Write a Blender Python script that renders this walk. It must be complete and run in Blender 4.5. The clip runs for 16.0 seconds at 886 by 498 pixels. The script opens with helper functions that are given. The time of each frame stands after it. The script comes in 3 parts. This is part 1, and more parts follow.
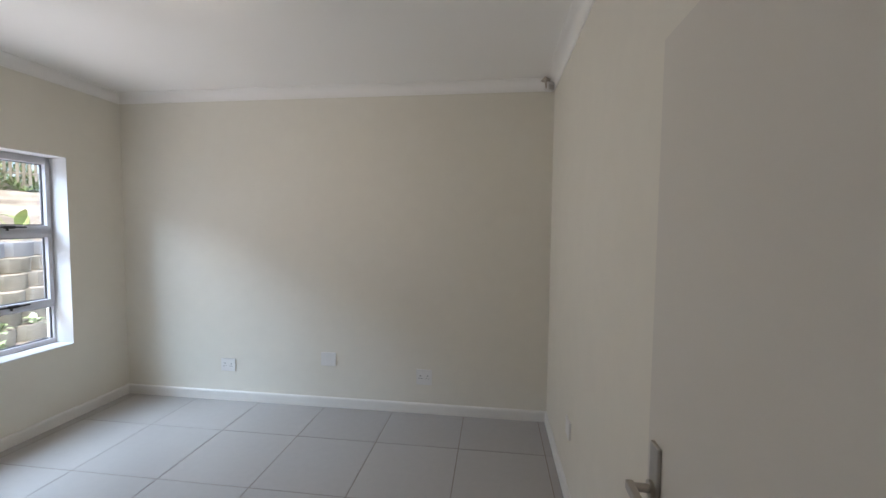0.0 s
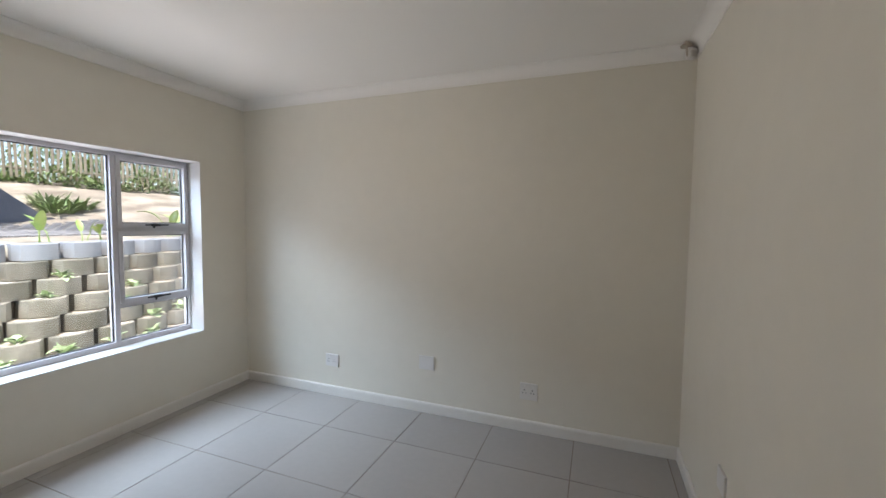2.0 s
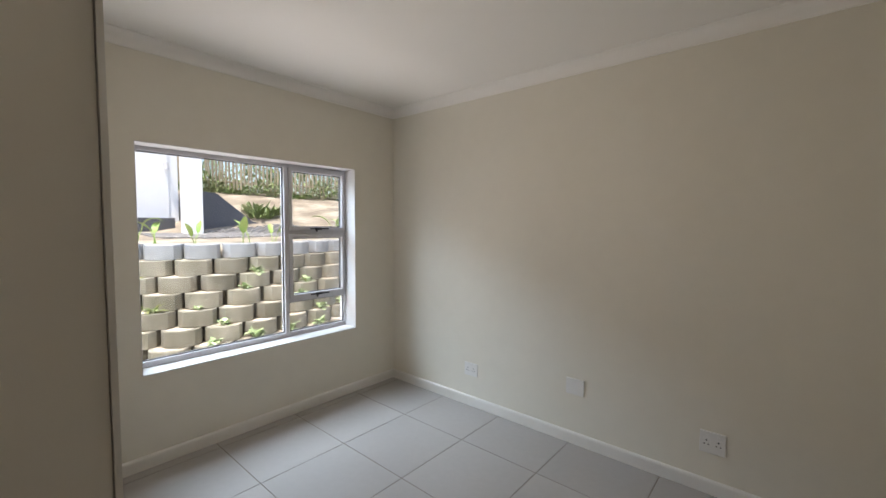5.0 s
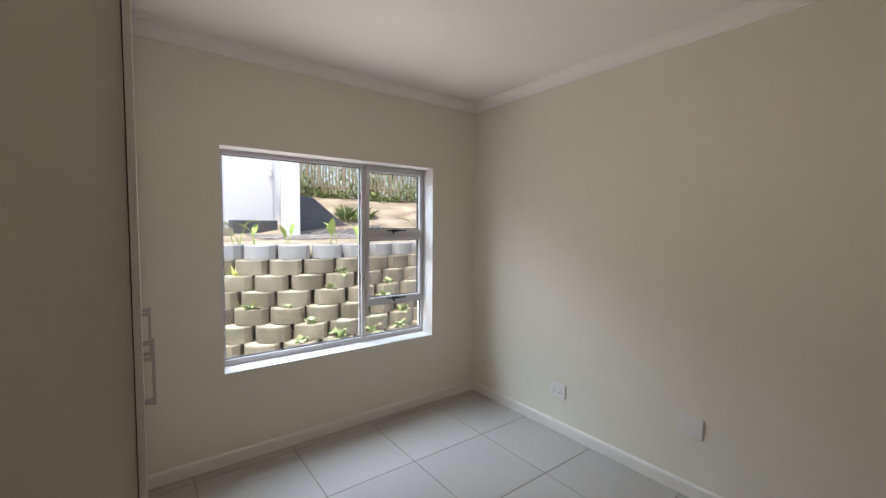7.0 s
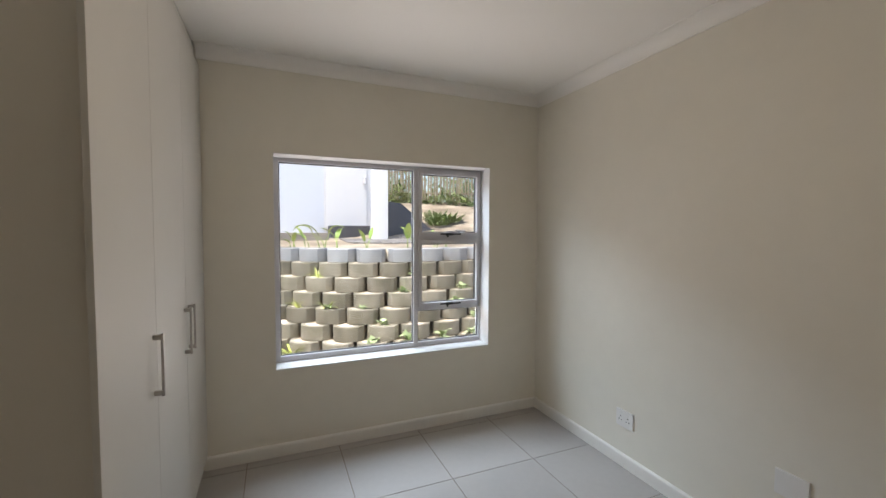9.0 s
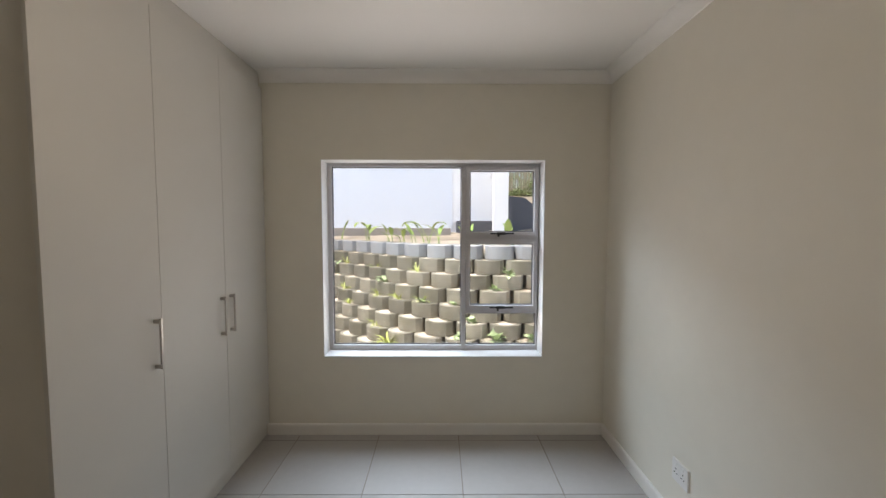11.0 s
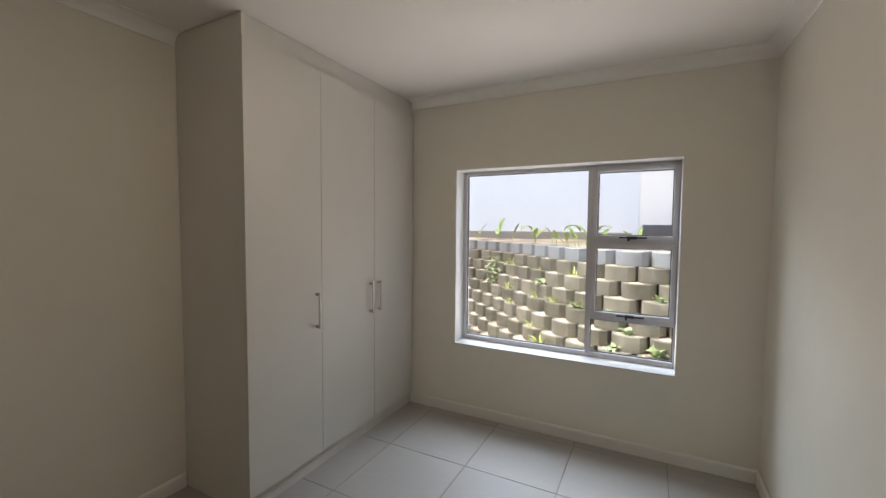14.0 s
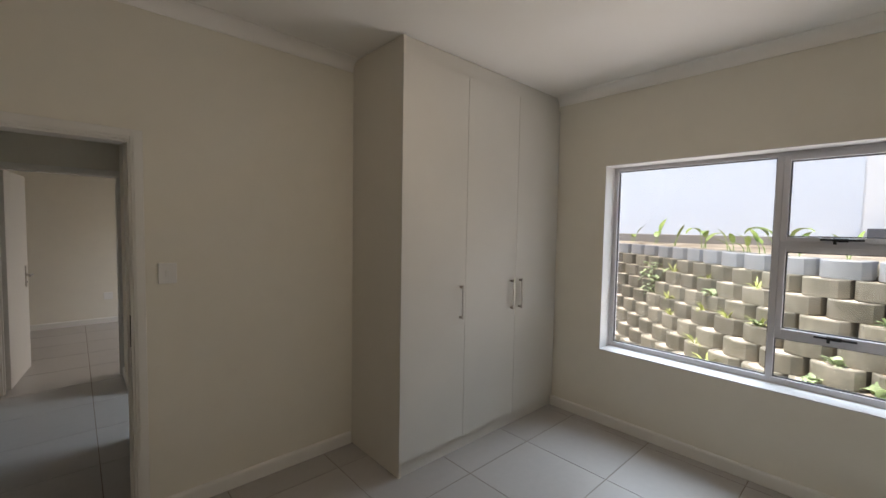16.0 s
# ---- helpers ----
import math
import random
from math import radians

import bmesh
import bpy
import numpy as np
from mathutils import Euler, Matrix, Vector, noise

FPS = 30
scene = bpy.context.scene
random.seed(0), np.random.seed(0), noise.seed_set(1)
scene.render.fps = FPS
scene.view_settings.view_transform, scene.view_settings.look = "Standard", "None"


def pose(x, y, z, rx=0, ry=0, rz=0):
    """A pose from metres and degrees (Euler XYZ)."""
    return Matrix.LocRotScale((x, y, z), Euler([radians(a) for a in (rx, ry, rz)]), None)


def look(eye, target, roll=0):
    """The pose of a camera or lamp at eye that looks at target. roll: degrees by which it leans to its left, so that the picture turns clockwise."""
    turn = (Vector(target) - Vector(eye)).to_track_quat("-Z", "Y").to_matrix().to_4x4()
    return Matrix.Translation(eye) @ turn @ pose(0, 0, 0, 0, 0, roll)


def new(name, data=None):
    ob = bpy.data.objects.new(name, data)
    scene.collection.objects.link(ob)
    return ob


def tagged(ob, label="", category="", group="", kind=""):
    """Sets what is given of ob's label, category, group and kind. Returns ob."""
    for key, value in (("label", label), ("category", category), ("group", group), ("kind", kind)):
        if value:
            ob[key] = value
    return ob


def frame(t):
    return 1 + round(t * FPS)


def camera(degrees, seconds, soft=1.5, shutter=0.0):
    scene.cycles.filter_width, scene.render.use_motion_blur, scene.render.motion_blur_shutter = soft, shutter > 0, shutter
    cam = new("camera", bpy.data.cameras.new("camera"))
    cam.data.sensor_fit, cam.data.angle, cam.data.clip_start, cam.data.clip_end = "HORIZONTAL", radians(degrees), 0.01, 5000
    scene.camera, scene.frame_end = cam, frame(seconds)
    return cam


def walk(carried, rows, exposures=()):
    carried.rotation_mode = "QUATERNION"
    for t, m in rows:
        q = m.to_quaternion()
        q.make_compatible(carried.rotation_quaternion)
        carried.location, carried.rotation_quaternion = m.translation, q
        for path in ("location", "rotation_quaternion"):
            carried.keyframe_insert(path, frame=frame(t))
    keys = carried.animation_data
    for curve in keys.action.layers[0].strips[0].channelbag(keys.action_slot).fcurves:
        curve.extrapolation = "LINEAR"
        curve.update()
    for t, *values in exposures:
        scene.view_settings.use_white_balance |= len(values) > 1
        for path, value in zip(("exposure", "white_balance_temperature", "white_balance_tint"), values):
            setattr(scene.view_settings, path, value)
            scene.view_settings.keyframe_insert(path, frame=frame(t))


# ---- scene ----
cam = camera(95.2, 16.0)
PATH = [
    (0, (0.046, 0.166, 1.575), (-0.204, 2.147, 1.46), 0.6),
    (0.5, (0.064, 0.212, 1.559), (-0.326, 2.171, 1.446), 0.4),
    (1, (0.038, 0.251, 1.567), (-0.47, 2.182, 1.446), 0.5),
    (1.5, (0.005, 0.331, 1.542), (-0.619, 2.228, 1.432), 0.6),
    (2, (-0.073, 0.419, 1.563), (-0.78, 2.286, 1.44), 0.6),
    (2.5, (-0.14, 0.479, 1.563), (-0.938, 2.309, 1.445), 0.6),
    (3, (-0.181, 0.511, 1.558), (-1.068, 2.3, 1.446), 0.5),
    (3.5, (-0.205, 0.536, 1.576), (-1.191, 2.272, 1.454), 0.3),
    (4, (-0.206, 0.573, 1.574), (-1.306, 2.239, 1.457), 0.3),
    (6.5, (-0.307, 0.833, 1.577), (-1.842, 2.108, 1.452), 0.4),
    (7, (-0.384, 0.903, 1.571), (-1.981, 2.102, 1.459), 0.4),
    (7.5, (-0.424, 0.964, 1.557), (-2.082, 2.077, 1.455), 0.4),
    (8, (-0.425, 1.04, 1.561), (-2.133, 2.076, 1.461), 0.3),
    (8.5, (-0.39, 1.159, 1.584), (-2.163, 2.079, 1.479), 0.3),
    (9, (-0.328, 1.318, 1.559), (-2.172, 2.087, 1.469), 0.2),
    (11.5, (-0.278, 2.359, 1.612), (-2.27, 2.224, 1.49), 0.1),
    (12, (-0.307, 2.475, 1.594), (-2.287, 2.212, 1.49), 0.2),
    (12.5, (-0.311, 2.617, 1.564), (-2.255, 2.155, 1.468), 0.4),
    (13, (-0.276, 2.671, 1.58), (-2.175, 2.053, 1.478), 0.5),
    (13.5, (-0.223, 2.715, 1.586), (-2.071, 1.956, 1.484), 0.7),
    (14, (-0.182, 2.792, 1.601), (-1.958, 1.878, 1.49), 0.5),
    (14.5, (-0.174, 2.875, 1.565), (-1.852, 1.792, 1.468), 0.7),
    (15, (-0.141, 2.818, 1.554), (-1.734, 1.613, 1.459), 0.9),
    (15.5, (-0.142, 2.82, 1.563), (-1.606, 1.46, 1.46), 0.9),
    (16, (-0.151, 2.848, 1.564), (-1.497, 1.372, 1.459), 1.0),
]
EXPOSURES = [(0, 1.46, 6180, 17), (2, 1.30, 6350, 17), (4, 1.16, 6680, 17), (7, 1.02, 6930, 18), (9, 0.95, 6940, 18), (12.5, 0.87, 6990, 18), (16, 0.90, 6990, 18)]
walk(cam, [(t, look(eye, target, roll)) for t, eye, target, roll in PATH], EXPOSURES)

# ---- light ----
SUN_DIR = Vector((0.14, -0.25, 0.95)).normalized()
world = bpy.data.worlds.new("sky")
scene.world = world
world.use_nodes = True
wn = world.node_tree.nodes
sky = wn.new("ShaderNodeTexSky")
sky.sky_type = "NISHITA"
sky.sun_disc = False
sky.sun_elevation = math.asin(SUN_DIR.z)
sky.sun_rotation = math.atan2(SUN_DIR.x, SUN_DIR.y)
wn["Background"].inputs["Strength"].default_value = 0.15
world.node_tree.links.new(sky.outputs[0], wn["Background"].inputs["Color"])
sun_data = bpy.data.lights.new("sun", "SUN")
sun_data.energy, sun_data.angle, sun_data.color = 4.0, radians(0.5), (1.0, 0.95, 0.86)
sun = new("sun", sun_data)
sun.matrix_world = look(SUN_DIR * 30, (0, 0, 0))


def fill_lamp(name, lower, upper, y0, y1, watts, colour):
    """Added fill standing in for daylight: an unseen area lamp outside an opening, from the edge lower to the edge
    upper in the xz plane.
    """
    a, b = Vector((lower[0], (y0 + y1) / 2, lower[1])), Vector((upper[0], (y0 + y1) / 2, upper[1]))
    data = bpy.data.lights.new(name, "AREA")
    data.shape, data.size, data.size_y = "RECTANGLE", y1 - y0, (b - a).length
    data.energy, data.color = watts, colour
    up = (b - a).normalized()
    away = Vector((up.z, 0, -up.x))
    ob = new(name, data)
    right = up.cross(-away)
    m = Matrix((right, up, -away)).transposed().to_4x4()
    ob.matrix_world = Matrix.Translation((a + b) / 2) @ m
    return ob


# Unseen fill lamps: high sky, low yard bounce, and two for added openings.
fill_lamp("window_sky_fill", (-6.1, 3.15), (-4.6, 4.7), -1.3, 2.9, 275.0, (0.64, 0.83, 1.0))
fill_lamp("yard_bounce_fill", (-3.56, 0.45), (-4.9, 1.0), 0.7, 3.9, 28.0, (1.0, 0.96, 0.92))
fill_lamp("far_room_fill", (-4.3, 2.0), (-4.0, 3.1), -4.8, -3.1, 42.0, (1.0, 0.95, 0.87))
fill_lamp("passage_fill", (-3.0, 1.3), (-2.9, 2.2), -1.5, -0.2, 0.5, (1.0, 0.96, 0.9))


# ---- materials ----
def mat(name, base, rough=0.6, metal=0.0, tint=None, scale=3.0, amount=0.5, bump=0.0, bump_scale=120.0,
        fine=0.0, fine_scale=60.0, per_object=0.0, spec=0.5, coat=0.0, rough_var=0.0, per_island=0.0):
    """Base colour mixed towards a tint by large soft noise, with fine grain, relief and object variation."""
    m = bpy.data.materials.new(name)
    m.use_nodes = True
    nt = m.node_tree
    N, L = nt.nodes, nt.links
    b = N["Principled BSDF"]
    b.inputs["Metallic"].default_value = metal
    b.inputs["Roughness"].default_value = rough
    b.inputs["Specular IOR Level"].default_value = spec
    b.inputs["Coat Weight"].default_value = coat
    co = N.new("ShaderNodeNewGeometry").outputs["Position"]
    tint = tint or tuple(c * 0.9 for c in base)
    n1 = N.new("ShaderNodeTexNoise")
    n1.inputs["Scale"].default_value, n1.inputs["Detail"].default_value = scale, 5
    L.new(co, n1.inputs["Vector"])
    ramp = N.new("ShaderNodeMapRange")
    ramp.inputs["From Min"].default_value, ramp.inputs["From Max"].default_value = 0.35, 0.65
    ramp.inputs["To Max"].default_value = amount
    L.new(n1.outputs[0], ramp.inputs["Value"])
    mix = N.new("ShaderNodeMix")
    mix.data_type = "RGBA"
    mix.inputs[6].default_value, mix.inputs[7].default_value = (*base, 1), (*tint, 1)
    L.new(ramp.outputs[0], mix.inputs[0])
    col = mix.outputs[2]
    if fine:
        n2 = N.new("ShaderNodeTexNoise")
        n2.inputs["Scale"].default_value, n2.inputs["Detail"].default_value = fine_scale, 6
        L.new(co, n2.inputs["Vector"])
        mr = N.new("ShaderNodeMapRange")
        mr.inputs["From Min"].default_value, mr.inputs["From Max"].default_value = 0.3, 0.7
        mr.inputs["To Min"].default_value, mr.inputs["To Max"].default_value = 1 - fine, 1 + fine
        L.new(n2.outputs[0], mr.inputs["Value"])
        hsv = N.new("ShaderNodeHueSaturation")
        L.new(col, hsv.inputs["Color"])
        L.new(mr.outputs[0], hsv.inputs["Value"])
        col = hsv.outputs[0]
    if per_object or per_island:
        src = N.new("ShaderNodeObjectInfo").outputs["Random"] if per_object else N.new("ShaderNodeNewGeometry").outputs["Random Per Island"]
        mr = N.new("ShaderNodeMapRange")
        v = per_object or per_island
        mr.inputs["To Min"].default_value, mr.inputs["To Max"].default_value = 1 - v, 1 + v
        L.new(src, mr.inputs["Value"])
        hsv = N.new("ShaderNodeHueSaturation")
        L.new(col, hsv.inputs["Color"])
        L.new(mr.outputs[0], hsv.inputs["Value"])
        col = hsv.outputs[0]
    L.new(col, b.inputs["Base Color"])
    if rough_var:
        mr = N.new("ShaderNodeMapRange")
        mr.inputs["To Min"].default_value, mr.inputs["To Max"].default_value = rough - rough_var, rough + rough_var
        L.new(n1.outputs[0], mr.inputs["Value"])
        L.new(mr.outputs[0], b.inputs["Roughness"])
    if bump:
        n3 = N.new("ShaderNodeTexNoise")
        n3.inputs["Scale"].default_value, n3.inputs["Detail"].default_value = bump_scale, 4
        L.new(co, n3.inputs["Vector"])
        bp = N.new("ShaderNodeBump")
        bp.inputs["Strength"].default_value, bp.inputs["Distance"].default_value = bump, 0.004
        L.new(n3.outputs[0], bp.inputs["Height"])
        L.new(bp.outputs[0], b.inputs["Normal"])
    return m


def glass_mat():
    m = bpy.data.materials.new("window_glass")
    m.use_nodes = True
    N, L = m.node_tree.nodes, m.node_tree.links
    N.remove(N["Principled BSDF"])
    t, g, mx, fr = N.new("ShaderNodeBsdfTransparent"), N.new("ShaderNodeBsdfGlossy"), N.new("ShaderNodeMixShader"), N.new("ShaderNodeFresnel")
    t.inputs[0].default_value = (0.95, 0.97, 0.97, 1)
    g.inputs["Roughness"].default_value = 0.02
    L.new(fr.outputs[0], mx.inputs[0])
    L.new(t.outputs[0], mx.inputs[1])
    L.new(g.outputs[0], mx.inputs[2])
    L.new(mx.outputs[0], N["Material Output"].inputs["Surface"])
    return m


def glow_mat(name, colour, strength):
    m = mat(name, (0.9, 0.88, 0.82), 0.4)
    b = m.node_tree.nodes["Principled BSDF"]
    b.inputs["Emission Color"].default_value = (*colour, 1)
    b.inputs["Emission Strength"].default_value = strength
    return m


WALL = mat("cream_wall_paint", (0.775, 0.738, 0.645), 0.55, tint=(0.75, 0.712, 0.615), scale=1.3, bump=0.12, bump_scale=220, fine=0.012, fine_scale=9)
CEIL = mat("ceiling_paint", (0.89, 0.87, 0.83), 0.7, tint=(0.87, 0.85, 0.805), scale=1.1, bump=0.1, bump_scale=160)
TRIM = mat("white_gloss_trim", (0.74, 0.735, 0.725), 0.4, tint=(0.71, 0.705, 0.695), scale=6, bump=0.05, bump_scale=90)
FRAME = mat("cream_gloss_trim", (0.78, 0.76, 0.715), 0.4, tint=(0.74, 0.72, 0.67), scale=6, bump=0.05, bump_scale=90)
TILE = mat("porcelain_tile", (0.395, 0.38, 0.364), 0.30, tint=(0.395, 0.377, 0.358), scale=5, amount=0.8, bump=0.015, bump_scale=90, fine=0.02, fine_scale=22, per_object=0.03, rough_var=0.03)
GROUT = mat("tile_grout", (0.27, 0.23, 0.19), 0.9, tint=(0.2, 0.17, 0.14), scale=9, bump=0.3)
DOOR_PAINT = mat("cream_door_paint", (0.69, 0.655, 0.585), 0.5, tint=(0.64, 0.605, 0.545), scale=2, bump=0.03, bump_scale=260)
BOARD = mat("white_melamine", (0.64, 0.622, 0.575), 0.6, tint=(0.595, 0.578, 0.535), scale=2, bump=0.03, bump_scale=300)
CARCASS = mat("wardrobe_painted_gap_shade", (0.12, 0.1, 0.07), 0.8)
NICKEL = mat("brushed_nickel", (0.50, 0.47, 0.43), 0.34, 1.0, tint=(0.42, 0.40, 0.37), scale=40, bump=0.05, bump_scale=400)
ALU = mat("white_powder_coated_aluminium", (0.62, 0.61, 0.63), 0.4, tint=(0.58, 0.57, 0.59), scale=7, bump=0.03, bump_scale=260)
BLACK = mat("black_plastic", (0.012, 0.012, 0.013), 0.4, tint=(0.02, 0.02, 0.02), scale=30)
RUBBER = mat("grey_glazing_gasket", (0.10, 0.10, 0.105), 0.7)
GLASS = glass_mat()
PLASTIC = mat("white_plastic", (0.79, 0.775, 0.745), 0.3, tint=(0.76, 0.745, 0.715), scale=20)
TAUPE = mat("taupe_plastic", (0.52, 0.46, 0.38), 0.5, tint=(0.46, 0.40, 0.33), scale=30)
SOCKET_DARK = mat("socket_hole", (0.02, 0.02, 0.02), 0.8)
BLOCK = mat("weathered_concrete_block", (0.24, 0.21, 0.165), 0.95, tint=(0.145, 0.128, 0.092), scale=5, amount=0.8, bump=0.9, bump_scale=60, fine=0.2, fine_scale=45, per_object=0.22, spec=0.2)
BLOCK_W = mat("grey_painted_block", (0.28, 0.277, 0.28), 0.85, tint=(0.225, 0.222, 0.225), scale=6, fine=0.08, fine_scale=30, bump=0.15, bump_scale=50, per_object=0.06, spec=0.2)
SOIL = mat("sandy_soil", (0.60, 0.52, 0.42), 1.0, tint=(0.34, 0.28, 0.21), scale=2.2, amount=0.8, bump=1.0, bump_scale=40, fine=0.2, fine_scale=25, spec=0.1)
SAND = mat("dry_sandy_ground", (0.40, 0.345, 0.27), 1.0, tint=(0.17, 0.14, 0.105), scale=1.6, amount=0.9, bump=1.0, bump_scale=30, fine=0.2, fine_scale=14, spec=0.1)
EARTH = mat("earth_with_gap_shade", (0.15, 0.125, 0.095), 1.0, tint=(0.09, 0.075, 0.05), scale=6, bump=1.0, bump_scale=40, spec=0.1)
PAVER = mat("grey_paver", (0.30, 0.29, 0.28), 0.9, tint=(0.22, 0.21, 0.2), scale=3, bump=0.5, bump_scale=60, fine=0.12, per_object=0.12, spec=0.2)
KERB = mat("concrete_kerb", (0.33, 0.30, 0.27), 0.9, tint=(0.23, 0.205, 0.18), scale=4, bump=0.5, bump_scale=50, fine=0.12)
BOUNCE_SLAB = mat("pale_bounce_slab", (0.76, 0.74, 0.70), 0.9, tint=(0.68, 0.66, 0.62), scale=2, bump=0.4, bump_scale=60, fine=0.06)
# White house paint in two tones: bluish shade coloured in, and a sunlit copy.
HOUSE_SHADE = mat("white_paint_shaded_blue", (0.77, 0.82, 0.89), 0.8, tint=(0.74, 0.79, 0.86), scale=0.7, bump=0.3, bump_scale=70)
HOUSE_LIT = mat("white_paint_lit", (0.90, 0.90, 0.90), 0.5, tint=(0.88, 0.88, 0.88), scale=2)
CHARCOAL = mat("charcoal_plinth_paint", (0.075, 0.08, 0.095), 0.8, tint=(0.11, 0.115, 0.13), scale=2, bump=0.4, bump_scale=60, fine=0.1)
FENCE = mat("weathered_fence_timber", (0.36, 0.30, 0.21), 0.9, tint=(0.22, 0.18, 0.125), scale=6, bump=0.5, bump_scale=80, fine=0.15, per_object=0.2)
LEAF = mat("broad_green_leaf", (0.20, 0.31, 0.06), 0.45, tint=(0.33, 0.38, 0.10), scale=9, amount=0.8, per_island=0.3)
SUCC = mat("pale_green_succulent", (0.30, 0.37, 0.17), 0.5, tint=(0.40, 0.45, 0.26), scale=15, per_island=0.3)
SHRUB = mat("dark_shrub_leaf", (0.09, 0.15, 0.04), 0.5, tint=(0.20, 0.26, 0.08), scale=4, amount=0.9, per_island=0.45)
TUFT = mat("yellow_green_blades", (0.34, 0.38, 0.08), 0.5, tint=(0.46, 0.44, 0.15), scale=12, per_island=0.3)
GARDEN = mat("sunlit_garden_foliage", (0.17, 0.25, 0.06), 0.5, tint=(0.32, 0.38, 0.13), scale=1.5, amount=0.9, per_island=0.45)


LAMP_GLOW = glow_mat("lit_lamp_diffuser", (1.0, 0.87, 0.70), 10.0)


# ---- mesh helpers ----
def box(bm, x0, y0, z0, x1, y1, z1, bevel=0.0, mi=0):
    r = bmesh.ops.create_cube(bm, size=1, matrix=Matrix.LocRotScale(((x0 + x1) / 2, (y0 + y1) / 2, (z0 + z1) / 2), None, (x1 - x0, y1 - y0, z1 - z0)))
    faces = {f for v in r["verts"] for f in v.link_faces}
    for f in faces:
        f.material_index = mi
    if bevel:
        edges = {e for v in r["verts"] for e in v.link_edges}
        bmesh.ops.bevel(bm, geom=list(edges), offset=bevel, segments=2, affect="EDGES", profile=0.6)
    return bm


def boxes(*dims, bevel=0.0):
    bm = bmesh.new()
    for d in dims:
        box(bm, *d, bevel=bevel)
    return bm


def prism(profile, axis, a, b):
    """A closed profile of (u, v) swept along an axis from a to b; for x: (y, z), for y: (x, z), for z: (x, y)."""
    bm = bmesh.new()
    def at(u, v, w):
        return {"x": (w, u, v), "y": (u, w, v), "z": (u, v, w)}[axis]
    lo = [bm.verts.new(at(u, v, a)) for u, v in profile]
    hi = [bm.verts.new(at(u, v, b)) for u, v in profile]
    n = len(profile)
    for i in range(n):
        bm.faces.new((lo[i], lo[(i + 1) % n], hi[(i + 1) % n], hi[i]))
    bm.faces.new(lo[::-1])
    bm.faces.new(hi)
    bmesh.ops.recalc_face_normals(bm, faces=bm.faces)
    return bm


def tube(bm, p, q, r, r2=None, seg=10):
    p, q = Vector(p), Vector(q)
    d = q - p
    m = Matrix.Translation((p + q) / 2) @ d.to_track_quat("Z", "Y").to_matrix().to_4x4()
    bmesh.ops.create_cone(bm, cap_ends=True, segments=seg, radius1=r, radius2=r if r2 is None else r2, depth=d.length, matrix=m)
    return bm


def mesh(name, bm, *materials, smooth=False):
    me = bpy.data.meshes.new(name)
    if smooth:
        for f in bm.faces:
            f.smooth = True
    bm.to_mesh(me)
    bm.free()
    for m in materials:
        me.materials.append(m)
    return me


def thing(name, label, category, bm=None, material=None, group="", kind="", at=None, smooth=False):
    ob = new(name, mesh(name, bm, material, smooth=smooth) if bm else None)
    if at:
        ob.matrix_basis = at
    return tagged(ob, label, category, group, kind)


def part(name, bm, material, parent, label="", smooth=False, at=None):
    ob = new(name, bm if isinstance(bm, bpy.types.Mesh) else mesh(name, bm, material, smooth=smooth))
    ob.parent = parent
    if at:
        ob.matrix_basis = at
    if label:
        ob["label"] = label
    return ob


def structure(name, label, bm, material, smooth=False):
    return thing(name, label, name.split("_")[0], bm, material, kind="structure", smooth=smooth)


# ---- the room ----
XW, XE, YS, YN, ZC = -3.283, 0.49, 0.302, 3.44, 2.70
WY0, WY1, WZ0, WZ1 = 1.316, 2.967, 0.601, 2.078       # window opening
DX0, DX1, DZ = -0.374, 0.418, 1.982                    # doorway
T_OUT, T_IN = 0.24, 0.12
YC, YN2, YB = -1.78, -2.36, -5.25                      # corridor side, neck end, far room's end
NX0, NX1 = -0.50, 0.37                                 # neck sides and second doorway

structure("wall_west", "cream painted wall with the window opening", boxes(
    (XW - T_OUT, YS - T_IN, -0.05, XW, WY0, 2.9), (XW - T_OUT, WY1, -0.05, XW, YN + T_OUT, 2.9),
    (XW - T_OUT, WY0, -0.05, XW, WY1, WZ0), (XW - T_OUT, WY0, WZ1, XW, WY1, 2.9)), WALL)
structure("wall_north", "cream painted plain wall with sockets", boxes((XW, YN, -0.05, XE, YN + T_OUT, 2.9)), WALL)
structure("wall_east", "cream painted plain wall beside the door", boxes((XE, YS - T_IN, -0.05, XE + T_IN, YN + T_OUT, 2.9)), WALL)
structure("wall_south", "cream painted wall with the doorway", boxes(
    (XW, YS - T_IN, -0.05, DX0, YS, 2.9), (DX1, YS - T_IN, -0.05, XE, YS, 2.9), (DX0, YS - T_IN, DZ, DX1, YS, 2.9)), WALL)
structure("ceiling", "smooth white painted ceiling", boxes((XW, YS, ZC, XE, YN, ZC + 0.1)), CEIL)


def cornice_profile(flip):
    pts = [(0, 0), (0, -0.078), (0.006, -0.077)]
    for i in range(17):
        a = i / 16 * math.pi / 2
        pts.append((0.077 - 0.069 * math.cos(a), -0.075 + 0.069 * math.sin(a)))
    pts += [(0.079, -0.005), (0.079, 0)]
    return [(u * flip, v) for u, v in pts]


def cornice(name, axis, at_wall, flip, a, b):
    bm = prism([(at_wall + u, ZC + v) for u, v in cornice_profile(flip)], axis, a, b)
    return structure(name, "white coved cornice between wall and ceiling", bm, CEIL)


cornice("trim_cornice_north", "x", YN, -1, XW, XE)
cornice("trim_cornice_west", "y", XW, 1, 0.885, YN)
cornice("trim_cornice_east", "y", XE, -1, YS, YN)
